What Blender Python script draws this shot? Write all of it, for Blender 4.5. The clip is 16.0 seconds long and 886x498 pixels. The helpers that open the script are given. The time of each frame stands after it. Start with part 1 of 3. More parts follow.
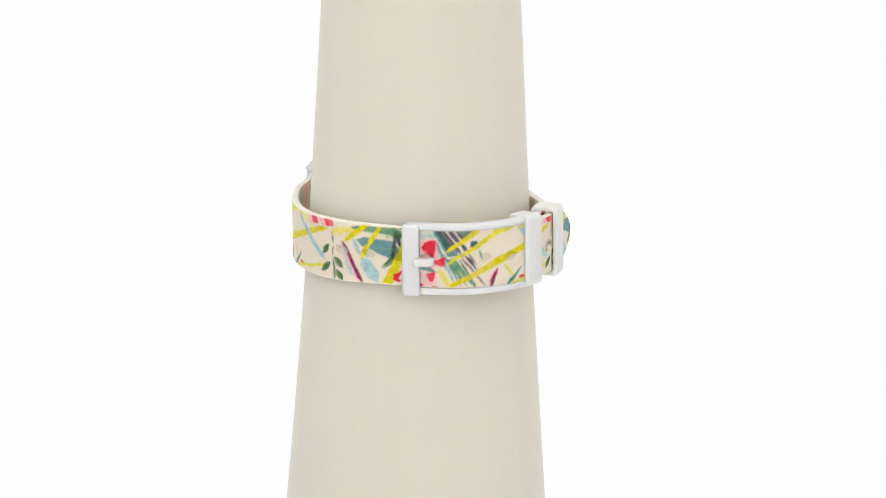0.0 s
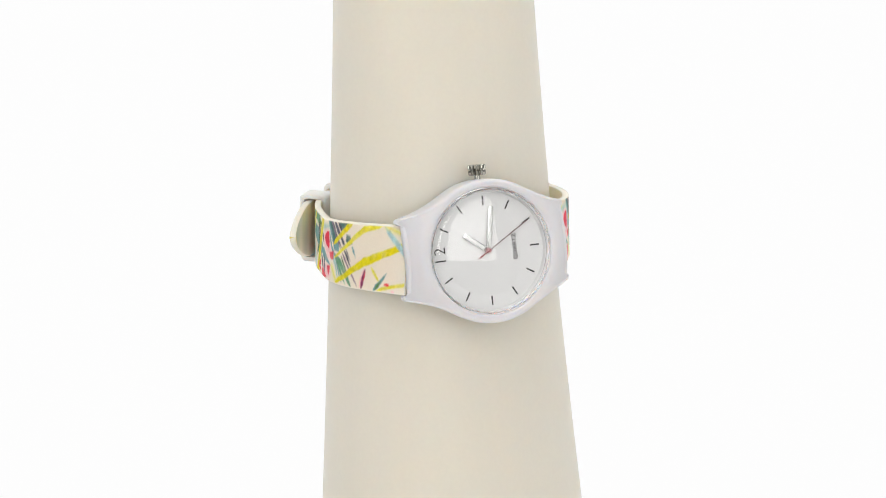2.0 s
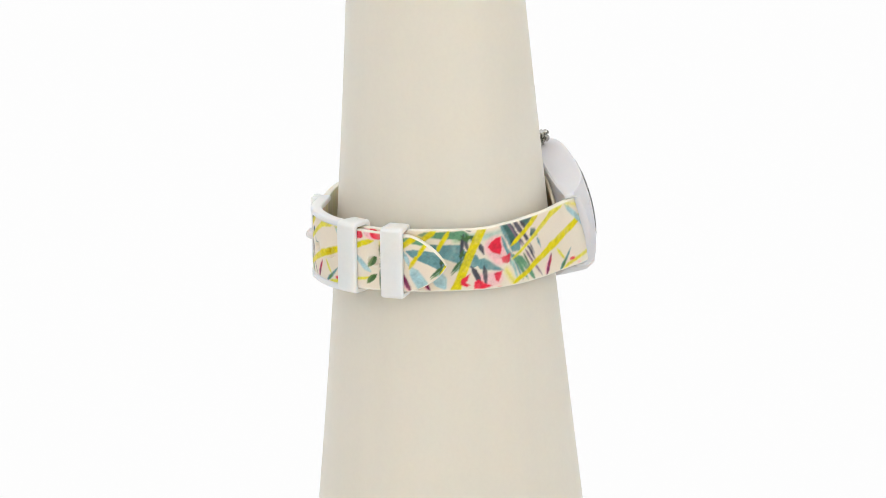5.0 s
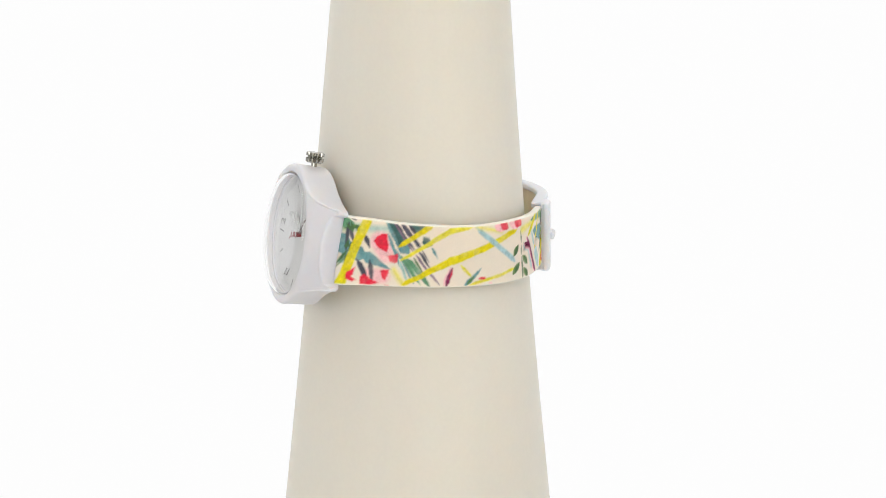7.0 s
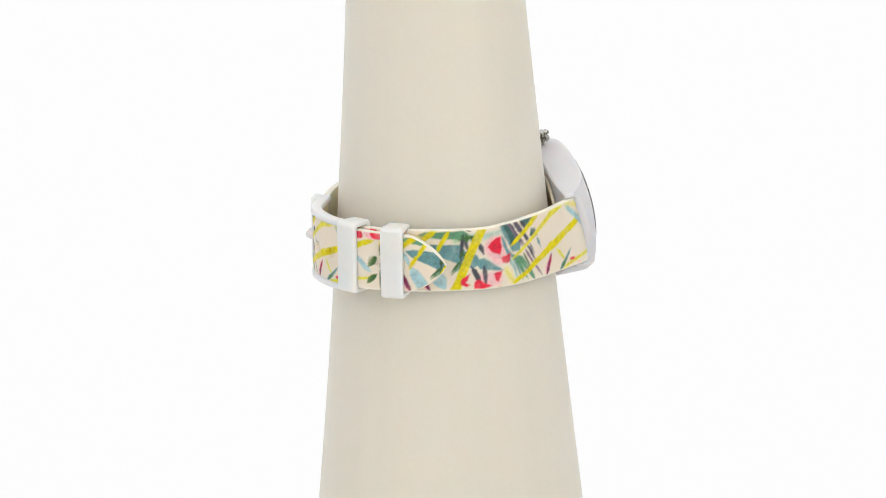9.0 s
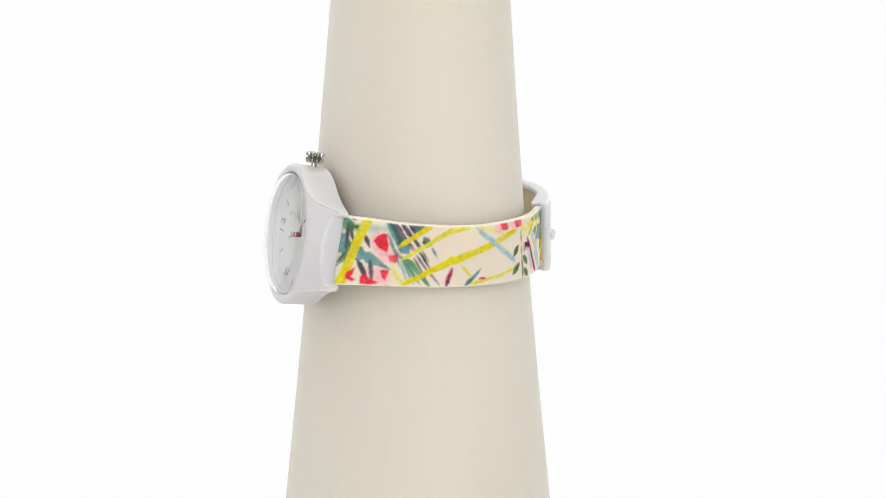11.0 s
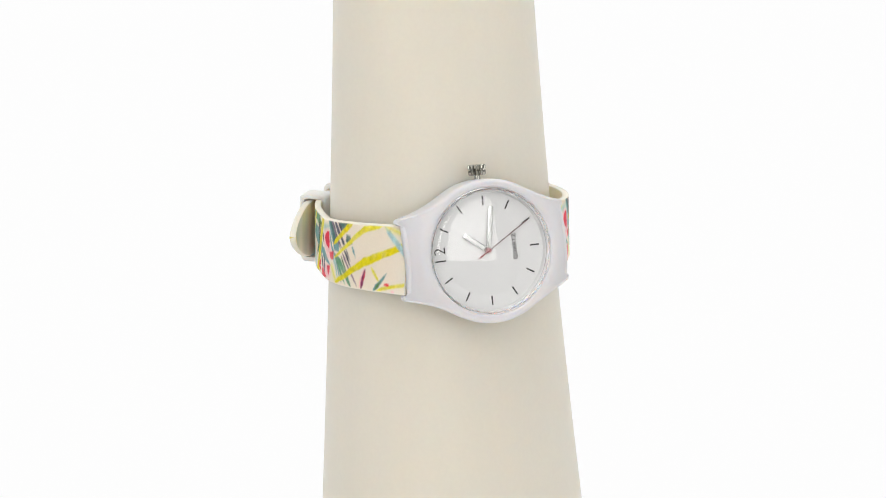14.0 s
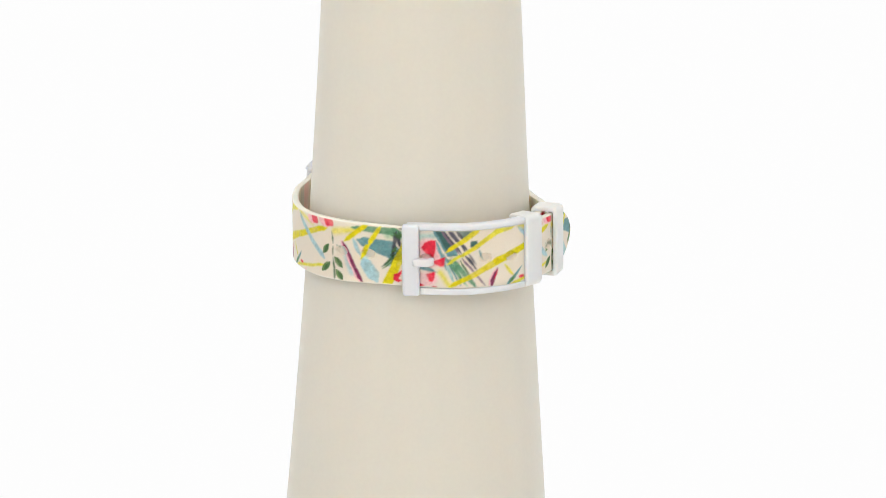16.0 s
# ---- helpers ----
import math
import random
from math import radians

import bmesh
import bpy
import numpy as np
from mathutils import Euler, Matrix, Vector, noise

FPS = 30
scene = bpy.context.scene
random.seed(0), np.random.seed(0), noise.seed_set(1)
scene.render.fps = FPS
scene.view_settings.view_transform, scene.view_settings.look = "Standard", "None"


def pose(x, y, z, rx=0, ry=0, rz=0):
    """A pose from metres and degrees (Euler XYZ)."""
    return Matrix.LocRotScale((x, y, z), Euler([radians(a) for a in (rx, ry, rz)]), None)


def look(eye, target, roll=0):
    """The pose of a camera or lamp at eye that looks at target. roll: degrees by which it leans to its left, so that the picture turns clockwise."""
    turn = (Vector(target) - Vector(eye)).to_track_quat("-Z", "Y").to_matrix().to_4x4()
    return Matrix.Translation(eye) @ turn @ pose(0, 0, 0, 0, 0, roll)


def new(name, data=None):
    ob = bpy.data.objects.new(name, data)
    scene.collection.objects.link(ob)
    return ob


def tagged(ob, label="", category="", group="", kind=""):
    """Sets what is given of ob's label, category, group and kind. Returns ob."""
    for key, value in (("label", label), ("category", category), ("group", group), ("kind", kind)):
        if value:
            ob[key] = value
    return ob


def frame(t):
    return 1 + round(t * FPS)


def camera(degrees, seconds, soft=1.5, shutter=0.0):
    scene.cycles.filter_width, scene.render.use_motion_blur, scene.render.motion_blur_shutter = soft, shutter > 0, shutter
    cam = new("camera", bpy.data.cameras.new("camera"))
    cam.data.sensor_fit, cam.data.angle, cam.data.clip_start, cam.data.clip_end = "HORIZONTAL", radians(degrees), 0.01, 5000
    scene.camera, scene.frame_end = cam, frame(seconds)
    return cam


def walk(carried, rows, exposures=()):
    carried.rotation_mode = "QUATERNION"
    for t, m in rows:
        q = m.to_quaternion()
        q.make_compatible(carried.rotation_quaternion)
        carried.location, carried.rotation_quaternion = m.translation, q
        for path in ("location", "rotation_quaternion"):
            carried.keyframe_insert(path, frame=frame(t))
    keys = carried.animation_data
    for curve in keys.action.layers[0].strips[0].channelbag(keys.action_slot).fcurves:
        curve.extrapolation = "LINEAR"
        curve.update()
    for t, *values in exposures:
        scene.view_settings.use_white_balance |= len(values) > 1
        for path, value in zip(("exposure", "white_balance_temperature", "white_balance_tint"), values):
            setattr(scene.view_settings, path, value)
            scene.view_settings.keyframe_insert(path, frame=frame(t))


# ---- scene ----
cam = camera(18.06, 16.0, soft=0.85)
EYE_DISTANCE, EYE_PITCH, EYE_SIDE = 0.7333, radians(13.8), 0.0032
EYE = (EYE_SIDE, -EYE_DISTANCE * math.cos(EYE_PITCH), EYE_DISTANCE * math.sin(EYE_PITCH))
STILL = look(EYE, (EYE_SIDE, 0, 0), -0.69)
walk(cam, [(0.0, STILL), (16.0, STILL)])

# ---- light: a white product-photography booth with softboxes, an added top lamp and a glowing backdrop ----
FLOOR_Z = -0.24


def softbox(name, eye, target, width, height, watts, colour):
    lamp = bpy.data.lights.new(name, "AREA")
    lamp.shape, lamp.size, lamp.size_y, lamp.energy, lamp.color = "RECTANGLE", width, height, watts, colour
    ob = new(name, lamp)
    ob.matrix_world = look(eye, target)
    return ob


softbox("softbox_key", (-0.50, -1.22, 0.64), (0, 0, 0.02), 0.62, 1.1, 6.4, (1.0, 0.985, 0.96))
softbox("softbox_fill", (0.595, -1.12, 0.60), (0, 0, 0.02), 0.56, 1.1, 5.15, (1.0, 0.985, 0.96))
# unseen overhead lamp, added to lift the shade behind the strap
softbox("added_top_lamp", (0, -0.25, 1.15), (0, 0, 0), 1.0, 1.0, 3.4, (1.0, 0.99, 0.97))

world = bpy.data.worlds.new("world")
world.use_nodes = True
world.node_tree.nodes["Background"].inputs[0].default_value = (1.0, 0.99, 0.97, 1)
world.node_tree.nodes["Background"].inputs[1].default_value = 0.2
scene.world = world
scene.view_settings.exposure = 0.0


# ---- materials ----
def lin(r, g, b):
    """Linear colour from 0-255 values."""
    return tuple(((c / 255 + 0.055) / 1.055) ** 2.4 if c > 10 else c / 255 / 12.92 for c in (r, g, b)) + (1.0,)


def material(name, colour, rough=0.45, metal=0.0, spec=0.5, grain=0.02, grain_scale=900.0, stain=0.03, stain_scale=35.0, bump=0.00002,
             attribute="", coat=0.0, stretch=1.0):
    """A surface with two scales of tone variation and a fine relief."""
    m = bpy.data.materials.new(name)
    m.use_nodes = True
    nt = m.node_tree
    p = nt.nodes["Principled BSDF"]
    p.inputs["Roughness"].default_value, p.inputs["Metallic"].default_value = rough, metal
    p.inputs["Specular IOR Level"].default_value = spec
    p.inputs["Coat Weight"].default_value, p.inputs["Coat Roughness"].default_value = coat, 0.12
    co = nt.nodes.new("ShaderNodeTexCoord")
    fine, wide = nt.nodes.new("ShaderNodeTexNoise"), nt.nodes.new("ShaderNodeTexNoise")
    for n, s in ((fine, grain_scale), (wide, stain_scale)):
        n.inputs["Scale"].default_value, n.inputs["Detail"].default_value = s, 3
        if n is wide and stretch != 1.0:
            run = nt.nodes.new("ShaderNodeMapping")
            run.inputs["Scale"].default_value = (1, 1, stretch)
            nt.links.new(co.outputs["Object"], run.inputs["Vector"])
            nt.links.new(run.outputs["Vector"], n.inputs["Vector"])
        else:
            nt.links.new(co.outputs["Object"], n.inputs["Vector"])
    base = None
    if attribute:
        a = nt.nodes.new("ShaderNodeAttribute")
        a.attribute_name = attribute
        base = a.outputs["Color"]
    for n, amount in ((fine, grain), (wide, stain)):
        ramp = nt.nodes.new("ShaderNodeMapRange")
        ramp.inputs["From Min"].default_value, ramp.inputs["From Max"].default_value = 0.3, 0.7
        ramp.inputs["To Min"].default_value, ramp.inputs["To Max"].default_value = 1 - amount, 1 + amount * 0.4
        nt.links.new(n.outputs["Fac"], ramp.inputs["Value"])
        mix = nt.nodes.new("ShaderNodeMix")
        mix.data_type, mix.blend_type = "RGBA", "MULTIPLY"
        mix.inputs["Factor"].default_value = 1.0
        if base is None:
            mix.inputs["A"].default_value = colour
        else:
            nt.links.new(base, mix.inputs["A"])
        nt.links.new(ramp.outputs["Result"], mix.inputs["B"])
        base = mix.outputs["Result"]
    nt.links.new(base, p.inputs["Base Color"])
    vary = nt.nodes.new("ShaderNodeMapRange")
    vary.inputs["To Min"].default_value, vary.inputs["To Max"].default_value = rough - 0.05, rough + 0.07
    nt.links.new(wide.outputs["Fac"], vary.inputs["Value"])
    nt.links.new(vary.outputs["Result"], p.inputs["Roughness"])
    b = nt.nodes.new("ShaderNodeBump")
    b.inputs["Distance"].default_value, b.inputs["Strength"].default_value = bump, 0.5
    nt.links.new(fine.outputs["Fac"], b.inputs["Height"])
    nt.links.new(b.outputs["Normal"], p.inputs["Normal"])
    return m


CREAM = material("cream_plastic", (0.775, 0.735, 0.645, 1), rough=0.42, spec=0.16, grain=0.012, stain=0.015, stain_scale=110.0, stretch=0.06)
WHITE = material("white_plastic", (0.71, 0.70, 0.728, 1), rough=0.42, spec=0.4, grain=0.01, stain=0.02, stain_scale=90.0)
FRAME_WHITE = material("buckle_plastic", (0.79, 0.79, 0.81, 1), rough=0.36, spec=0.4, grain=0.012, stain=0.02, stain_scale=110.0)
LOOP_WHITE = material("milky_plastic", (0.84, 0.825, 0.80, 1), rough=0.38, spec=0.4, grain=0.015, stain=0.025, stain_scale=90.0)
PRINT = material("printed_silicone", (1, 1, 1, 1), rough=0.55, spec=0.3, grain=0.025, grain_scale=2600.0, stain=0.03, stain_scale=160.0, attribute="print")
DIAL = material("dial_white", (0.645, 0.645, 0.645, 1), rough=0.5, grain=0.008, stain=0.01, stain_scale=120.0)
INK = material("black_ink", (0.010, 0.010, 0.011, 1), rough=0.5, grain=0.1, stain=0.05)
RED = material("red_enamel", (0.24, 0.010, 0.016, 1), rough=0.4, grain=0.03, stain=0.04, stain_scale=200.0)
HAND = material("silver_hand", (0.78, 0.80, 0.77, 1), rough=0.2, metal=1.0, grain=0.02, stain=0.03, stain_scale=300.0)
LUME = material("hand_infill", (0.63, 0.635, 0.63, 1), rough=0.6, grain=0.03, stain=0.03, stain_scale=300.0)
DARK_RED = material("dark_red_enamel", (0.10, 0.025, 0.028, 1), rough=0.4, grain=0.03, stain=0.04, stain_scale=200.0)
CHROME = material("chrome", (0.50, 0.49, 0.45, 1), rough=0.09, metal=1.0, grain=0.05, stain=0.12, stain_scale=300.0)
STEEL = material("brushed_steel", (0.44, 0.40, 0.31, 1), rough=0.3, metal=1.0, grain=0.08, stain=0.1, stain_scale=200.0)
# surfaces out of view: their tones set the bounced light and the crystal's reflections
SIDE = material("pale_bounce_wall", (0.72, 0.72, 0.71, 1), rough=0.9, spec=0.1, grain=0.02, stain=0.04, stain_scale=3.0)
GREY = material("grey_unseen_wall", (0.30, 0.30, 0.295, 1), rough=0.9, spec=0.1, grain=0.02, stain=0.05, stain_scale=3.0)
FLOORING = material("pale_bounce_floor", (0.84, 0.84, 0.83, 1), rough=0.9, spec=0.1, grain=0.01, stain=0.02, stain_scale=4.0)

# the silicone and the moulded plastic let a little light through
for _m in (PRINT, WHITE, LOOP_WHITE, FRAME_WHITE):
    _p = _m.node_tree.nodes["Principled BSDF"]
    _p.inputs["Subsurface Weight"].default_value, _p.inputs["Subsurface Scale"].default_value = 0.75, 0.0028
    _p.inputs["Subsurface Radius"].default_value = (1.0, 0.8, 0.65)

_p = CREAM.node_tree.nodes["Principled BSDF"]
_p.inputs["Subsurface Weight"].default_value, _p.inputs["Subsurface Scale"].default_value = 0.85, 0.011
_p.inputs["Subsurface Radius"].default_value = (1.0, 0.85, 0.7)

GLASS = bpy.data.materials.new("clear_acrylic")
GLASS.use_nodes = True
_g = GLASS.node_tree.nodes["Principled BSDF"]
_g.inputs["Base Color"].default_value = (0.988, 0.988, 0.988, 1)
_g.inputs["Roughness"].default_value, _g.inputs["IOR"].default_value = 0.02, 1.42
_g.inputs["Transmission Weight"].default_value = 1.0

# the backdrop's blank white is put in as an even emission
WHITE_GLOW = bpy.data.materials.new("glowing_white_backdrop")
WHITE_GLOW.use_nodes = True
_b = WHITE_GLOW.node_tree.nodes["Principled BSDF"]
_b.inputs["Base Color"].default_value = (0.01, 0.01, 0.01, 1)
_b.inputs["Roughness"].default_value, _b.inputs["Specular IOR Level"].default_value = 0.9, 0.0
_b.inputs["Emission Color"].default_value, _b.inputs["Emission Strength"].default_value = (1, 1, 1, 1), 0.977


# ---- mesh helpers ----
def mesh_from(name, verts, faces, mat, smooth=40.0):
    me = bpy.data.meshes.new(name)
    me.from_pydata([tuple(v) for v in verts], [], faces)
    bm = bmesh.new()
    bm.from_mesh(me)
    bmesh.ops.recalc_face_normals(bm, faces=bm.faces)
    for f in bm.faces:
        f.smooth = True
    for e in bm.edges:
        e.smooth = not (len(e.link_faces) == 2 and e.calc_face_angle(0) > radians(smooth))
    bm.to_mesh(me)
    bm.free()
    me.materials.append(mat)
    return me


def part(name, me, parent, label="", m=None):
    """Links a mesh as one object under a thing or a part."""
    ob = new(name, me)
    ob.parent = parent
    if m is not None:
        ob.matrix_basis = m
    return tagged(ob, label)


def loft(rings, closed=True, cap_start=False, cap_end=False):
    """Vertices and faces of a skin over rings of equally many points."""
    n = len(rings[0])
    verts = [v for r in rings for v in r]
    faces = []
    for i in range(len(rings) - 1):
        for j in range(n if closed else n - 1):
            k = (j + 1) % n
            faces.append((i * n + j, i * n + k, (i + 1) * n + k, (i + 1) * n + j))
    if cap_start:
        faces.append(tuple(range(n)))
    if cap_end:
        faces.append(tuple((len(rings) - 1) * n + j for j in range(n)))
    return verts, faces


def turned(profile, n=64, cap_start=False, cap_end=False):
    """A turned body from (radius, height) pairs."""
    rings = [[(r * math.cos(2 * math.pi * j / n), r * math.sin(2 * math.pi * j / n), z) for j in range(n)] for r, z in profile]
    return loft(rings, True, cap_start, cap_end)


def rounded_box(w, h, d, r, seg=4):
    """A box with rounded edges, centred on the origin."""
    bm = bmesh.new()
    bmesh.ops.create_cube(bm, size=1.0)
    bmesh.ops.scale(bm, vec=(w, h, d), verts=bm.verts)
    bmesh.ops.bevel(bm, geom=bm.edges[:] + bm.verts[:], offset=r, segments=seg, profile=0.5, affect="EDGES")
    verts = [v.co.copy() for v in bm.verts]
    faces = [tuple(v.index for v in f.verts) for f in bm.faces]
    bm.free()
    return verts, faces


# ---- booth ----
def slab(name, x0, x1, y0, y1, z0, z1, mat, label):
    vs = [(x, y, z) for x in (x0, x1) for y in (y0, y1) for z in (z0, z1)]
    fs = [(0, 1, 3, 2), (4, 6, 7, 5), (0, 4, 5, 1), (2, 3, 7, 6), (0, 2, 6, 4), (1, 5, 7, 3)]
    return tagged(new(name, mesh_from(name, vs, fs, mat)), label, "studio booth", kind="structure")


# floor, side walls and ceiling stay unseen, added pale to bounce light
slab("floor", -1.5, 1.5, -1.6, 0.42, FLOOR_Z - 0.02, FLOOR_Z, FLOORING, "unseen pale floor that bounces light up at the stand")
slab("backdrop", -1.5, 1.5, 0.42, 0.44, FLOOR_Z - 0.02, 1.4, WHITE_GLOW, "plain white studio backdrop with an even glow of its own")
slab("wall_left", -1.52, -1.5, -1.6, 0.42, FLOOR_Z, 1.4, SIDE, "unseen matte off-white side wall that bounces light")
slab("wall_right", 1.5, 1.52, -1.6, 0.42, FLOOR_Z, 1.4, SIDE, "unseen matte off-white side wall that bounces light")
# unseen too; its grey sets how dark the crystal's reflections are
slab("wall_front", -1.5, 1.5, -1.62, -1.6, FLOOR_Z, 1.4, GREY, "unseen plain grey wall behind the camera")
slab("ceiling", -1.5, 1.5, -1.6, 0.42, 1.4, 1.42, SIDE, "unseen matte off-white ceiling that bounces light")


# ---- display stand: a tapered rounded-oval column, turned by the turntable ----
def stand_ring(z, n=160, grow=0.0):
    """A cross-section of the stand: its support function has a few harmonics that change slowly with height."""
    k = z / 0.07
    kc = max(-1.25, min(1.25, k))

    def q(a, b, c):
        return (a + b * kc + c * kc * kc + (b + 2 * c * kc) * (k - kc)) / 1000

    def q0(a, b, c):
        return (a + b * kc + c * kc * kc) / 1000

    h0 = q(28.93, -5.48, 0.61) + grow
    terms = ((1, q(1.63, -1.12, -0.04), q(-3.22, 1.39, -0.20)), (2, q0(1.70, 0.73, -0.30), q0(1.12, -0.50, -0.36)),
             (3, q0(0.83, -0.40, -0.23), q0(0.19, -0.12, -0.38)), (4, q0(-0.07, -0.12, -0.12), q0(-0.19, 0.02, -0.02)),
             (5, q0(-0.18, 0.03, 0.08), q0(-0.07, 0.07, 0.03)))
    ring = []
    for j in range(n):
        a = 2 * math.pi * j / n
        h, d = h0, 0.0
        for m, c, s in terms:
            h += c * math.cos(m * a) + s * math.sin(m * a)
            d += m * (-c * math.sin(m * a) + s * math.cos(m * a))
        ring.append((h * math.cos(a) - d * math.sin(a), h * math.sin(a) + d * math.cos(a), z))
    return ring


def build_stand():
    rings = [stand_ring(FLOOR_Z + 0.0005, grow=-0.0015), stand_ring(FLOOR_Z + 0.002)]
    steps = 70
    rings += [stand_ring(FLOOR_Z + 0.004 + (0.112 - FLOOR_Z - 0.004) * i / steps) for i in range(steps + 1)]
    rings += [stand_ring(0.112 + 0.005 * math.sin(a), grow=-0.005 * (1 - math.cos(a))) for a in (0.4, 0.8, 1.2, 1.55)]
    ob = new("display_stand", mesh_from("display_stand", *loft(rings, True, True, True), CREAM))
    return tagged(ob, "smooth cream plastic oval tapered watch display stand", "display stand")


stand = build_stand()


# ---- the printed pattern of the strap ----
REPEAT = 64.5
INKS = dict(yellow=lin(224, 209, 8), yellowpale=lin(230, 219, 66), teal=lin(108, 155, 158), tealdark=lin(66, 106, 100), tealpale=lin(165, 198, 192),
            paleteal=lin(168, 200, 190), palegreen=lin(170, 200, 160), tealgreen=lin(105, 155, 120), slate=lin(74, 76, 86), green=lin(92, 132, 62),
            leaf=lin(72, 108, 66), red=lin(228, 40, 68), pink=lin(250, 192, 198), plum=lin(132, 40, 84), plumpale=lin(135, 112, 130),
            bluepale=lin(172, 204, 208), bare=lin(236, 222, 208), greydark=lin(96, 92, 104))
GROUND = lin(238, 225, 208)


def strap_print(u, v):
    """Colours of the watercolour leaf print at the places u along and v across the strap, in millimetres."""
    rng = np.random.RandomState(4)
    table = rng.rand(64, 64)

    def wobble(scale, shift):
        x, y = (u * scale + shift) % 64, (v * scale + shift * 1.7) % 64
        i, j = np.floor(x).astype(int), np.floor(y).astype(int)
        a, b = x - i, y - j
        a, b = a * a * (3 - 2 * a), b * b * (3 - 2 * b)
        return (table[i % 64, j % 64] * (1 - a) * (1 - b) + table[(i + 1) % 64, j % 64] * a * (1 - b)
                + table[i % 64, (j + 1) % 64] * (1 - a) * b + table[(i + 1) % 64, (j + 1) % 64] * a * b) - 0.5

    du, dv = wobble(0.4, 3.0) * 0.3 + wobble(2.3, 9.0) * 0.13, wobble(0.4, 21.0) * 0.3 + wobble(2.2, 33.0) * 0.13
    tone = 1.0 + wobble(1.2, 5.0) * 0.26 + wobble(3.5, 15.0) * 0.24
    thin = np.clip(1.0 + wobble(0.35, 41.0) * 0.3 + wobble(1.1, 52.0) * 0.2, 0.6, 1.06)
    colour = np.empty(u.shape + (3,))
    colour[:] = GROUND[:3]

    def lay(ink, cover, depth):
        w = np.clip(np.clip(cover, 0, 1) * depth * thin, 0, 1)[..., None]
        shade = np.clip(np.array(INKS[ink][:3]) * tone[..., None], 0, 1)
        colour[:] = colour * (1 - w) + shade * w

    def segment(ink, u0, v0, u1, v1, w0, w1, soft, depth, ends=(0, 0)):
        for k in (-1, 0, 1, 2):
            x, y = u + du - k * REPEAT - u0, v + dv - v0
            lx, ly = u1 - u0, v1 - v0
            s = np.clip((x * lx + y * ly) / (lx * lx + ly * ly), 0, 1)
            half = (w0 + (w1 - w0) * s) / 2
            length = math.hypot(lx, ly)
            for on, d in zip(ends, (s, 1 - s)):
                if on:
                    half = half * np.clip(0.3 + 0.7 * d * length / 1.4, 0, 1)
            lay(ink, (half - np.hypot(x - s * lx, y - s * ly)) / soft + 0.5, depth)

    def stroke(ink, u0, v0, u1, v1, w0, w1, ends=(1, 1)):
        grow = 1.2 if ink == "yellow" else 1.05 if ink == "yellowpale" else 1.5 if ink == "slate" else 1.25
        segment(ink, u0, v0, u1, v1, w0 * grow, w1 * grow, 0.4, 1.0, ends)

    def leaflet(ink, u0, v0, u1, v1, w):
        for k in (-1, 0, 1, 2):
            x, y = u + du - k * REPEAT - u0, v + dv - v0
            lx, ly = u1 - u0, v1 - v0
            s = np.clip((x * lx + y * ly) / (lx * lx + ly * ly), 0, 1)
            half = w / 2 * np.sin(np.pi * s) ** 0.8
            lay(ink, (half - np.hypot(x - s * lx, y - s * ly)) / 0.25 + 0.4, 0.92)

    def wash(ink, u0, v0, u1, v1, w0, w1):
        segment(ink, u0, v0, u1, v1, w0, w1, 1.1, 0.8)

    def blot(ink, u0, v0, ru, rv):
        for k in (-1, 0, 1, 2):
            x, y = u + du * 1.6 - k * REPEAT - u0, v + dv * 1.6 - v0
            lay(ink, (1 - ((np.abs(x + 0.25 * y) / ru) ** 2.8 + np.abs(y / rv) ** 2.8) ** (1 / 2.8)) * min(ru, rv) / 0.3 + 0.5, 0.93)

    def petal(ink, *corners):
        """A pointed brush mark with straight sides, corners in order round it."""
        turn = sum(p[0] * q[1] - q[0] * p[1] for p, q in zip(corners, corners[1:] + corners[:1]))
        for k in (-1, 0, 1, 2):
            x, y = u + du * 1.8 - k * REPEAT, v + dv * 1.8
            inside = np.full(u.shape, 9.0)
            for (ax, ay), (bx, by) in zip(corners, corners[1:] + corners[:1]):
                lx, ly = bx - ax, by - ay
                inside = np.minimum(inside, math.copysign(1, turn) * (lx * (y - ay) - ly * (x - ax)) / math.hypot(lx, ly))
            lay(ink, inside / 0.4 + 0.5, 0.95)

    wash("palegreen", 3.1, 13.3, 8.8, 13.8, 1.8, 1.8)
    wash("paleteal", 7.4, 13.6, 18.1, 14.6, 1.6, 1.2)
    stroke("green", 4.1, 13.4, 7.7, 14.0, 1.3, 0.9)
    stroke("slate", 4.3, 15.4, 5.0, 15.2, 0.7, 0.7)
    stroke("slate", 6.0, 15.6, 7.0, 15.4, 0.7, 0.7)
    stroke("teal", 3.0, 9.1, 9.4, 6.9, 3.5, 2.6)
    stroke("teal", 8.7, 7.3, 15.8, 4.3, 2.9, 0.1)
    stroke("tealpale", 2.5, 5.5, 5.6, 6.7, 1.8, 0.9)
    stroke("green", 1.7, 4.3, 4.7, 7.0, 0.3, 0.3)
    wash("pink", 13.4, 10.7, 14.5, 8.0, 5.6, 4.4)
    wash("pink", 10.0, 2.2, 13.7, 2.5, 3.8, 3.8)
    stroke("slate", 5.4, 13.5, 6.5, 10.1, 0.7, 0.6)
    stroke("slate", 9.1, 12.2, 10.4, 9.1, 0.9, 0.7)
    stroke("slate", 7.2, 6.1, 9.7, 1.6, 0.9, 0.9)
    stroke("slate", 10.4, 6.0, 11.0, 1.4, 0.9, 0.6)
    petal("teal", (14.2, 16.6), (17.6, 16.6), (20.8, 11.2), (20.6, 8.6), (18.2, 8.6))
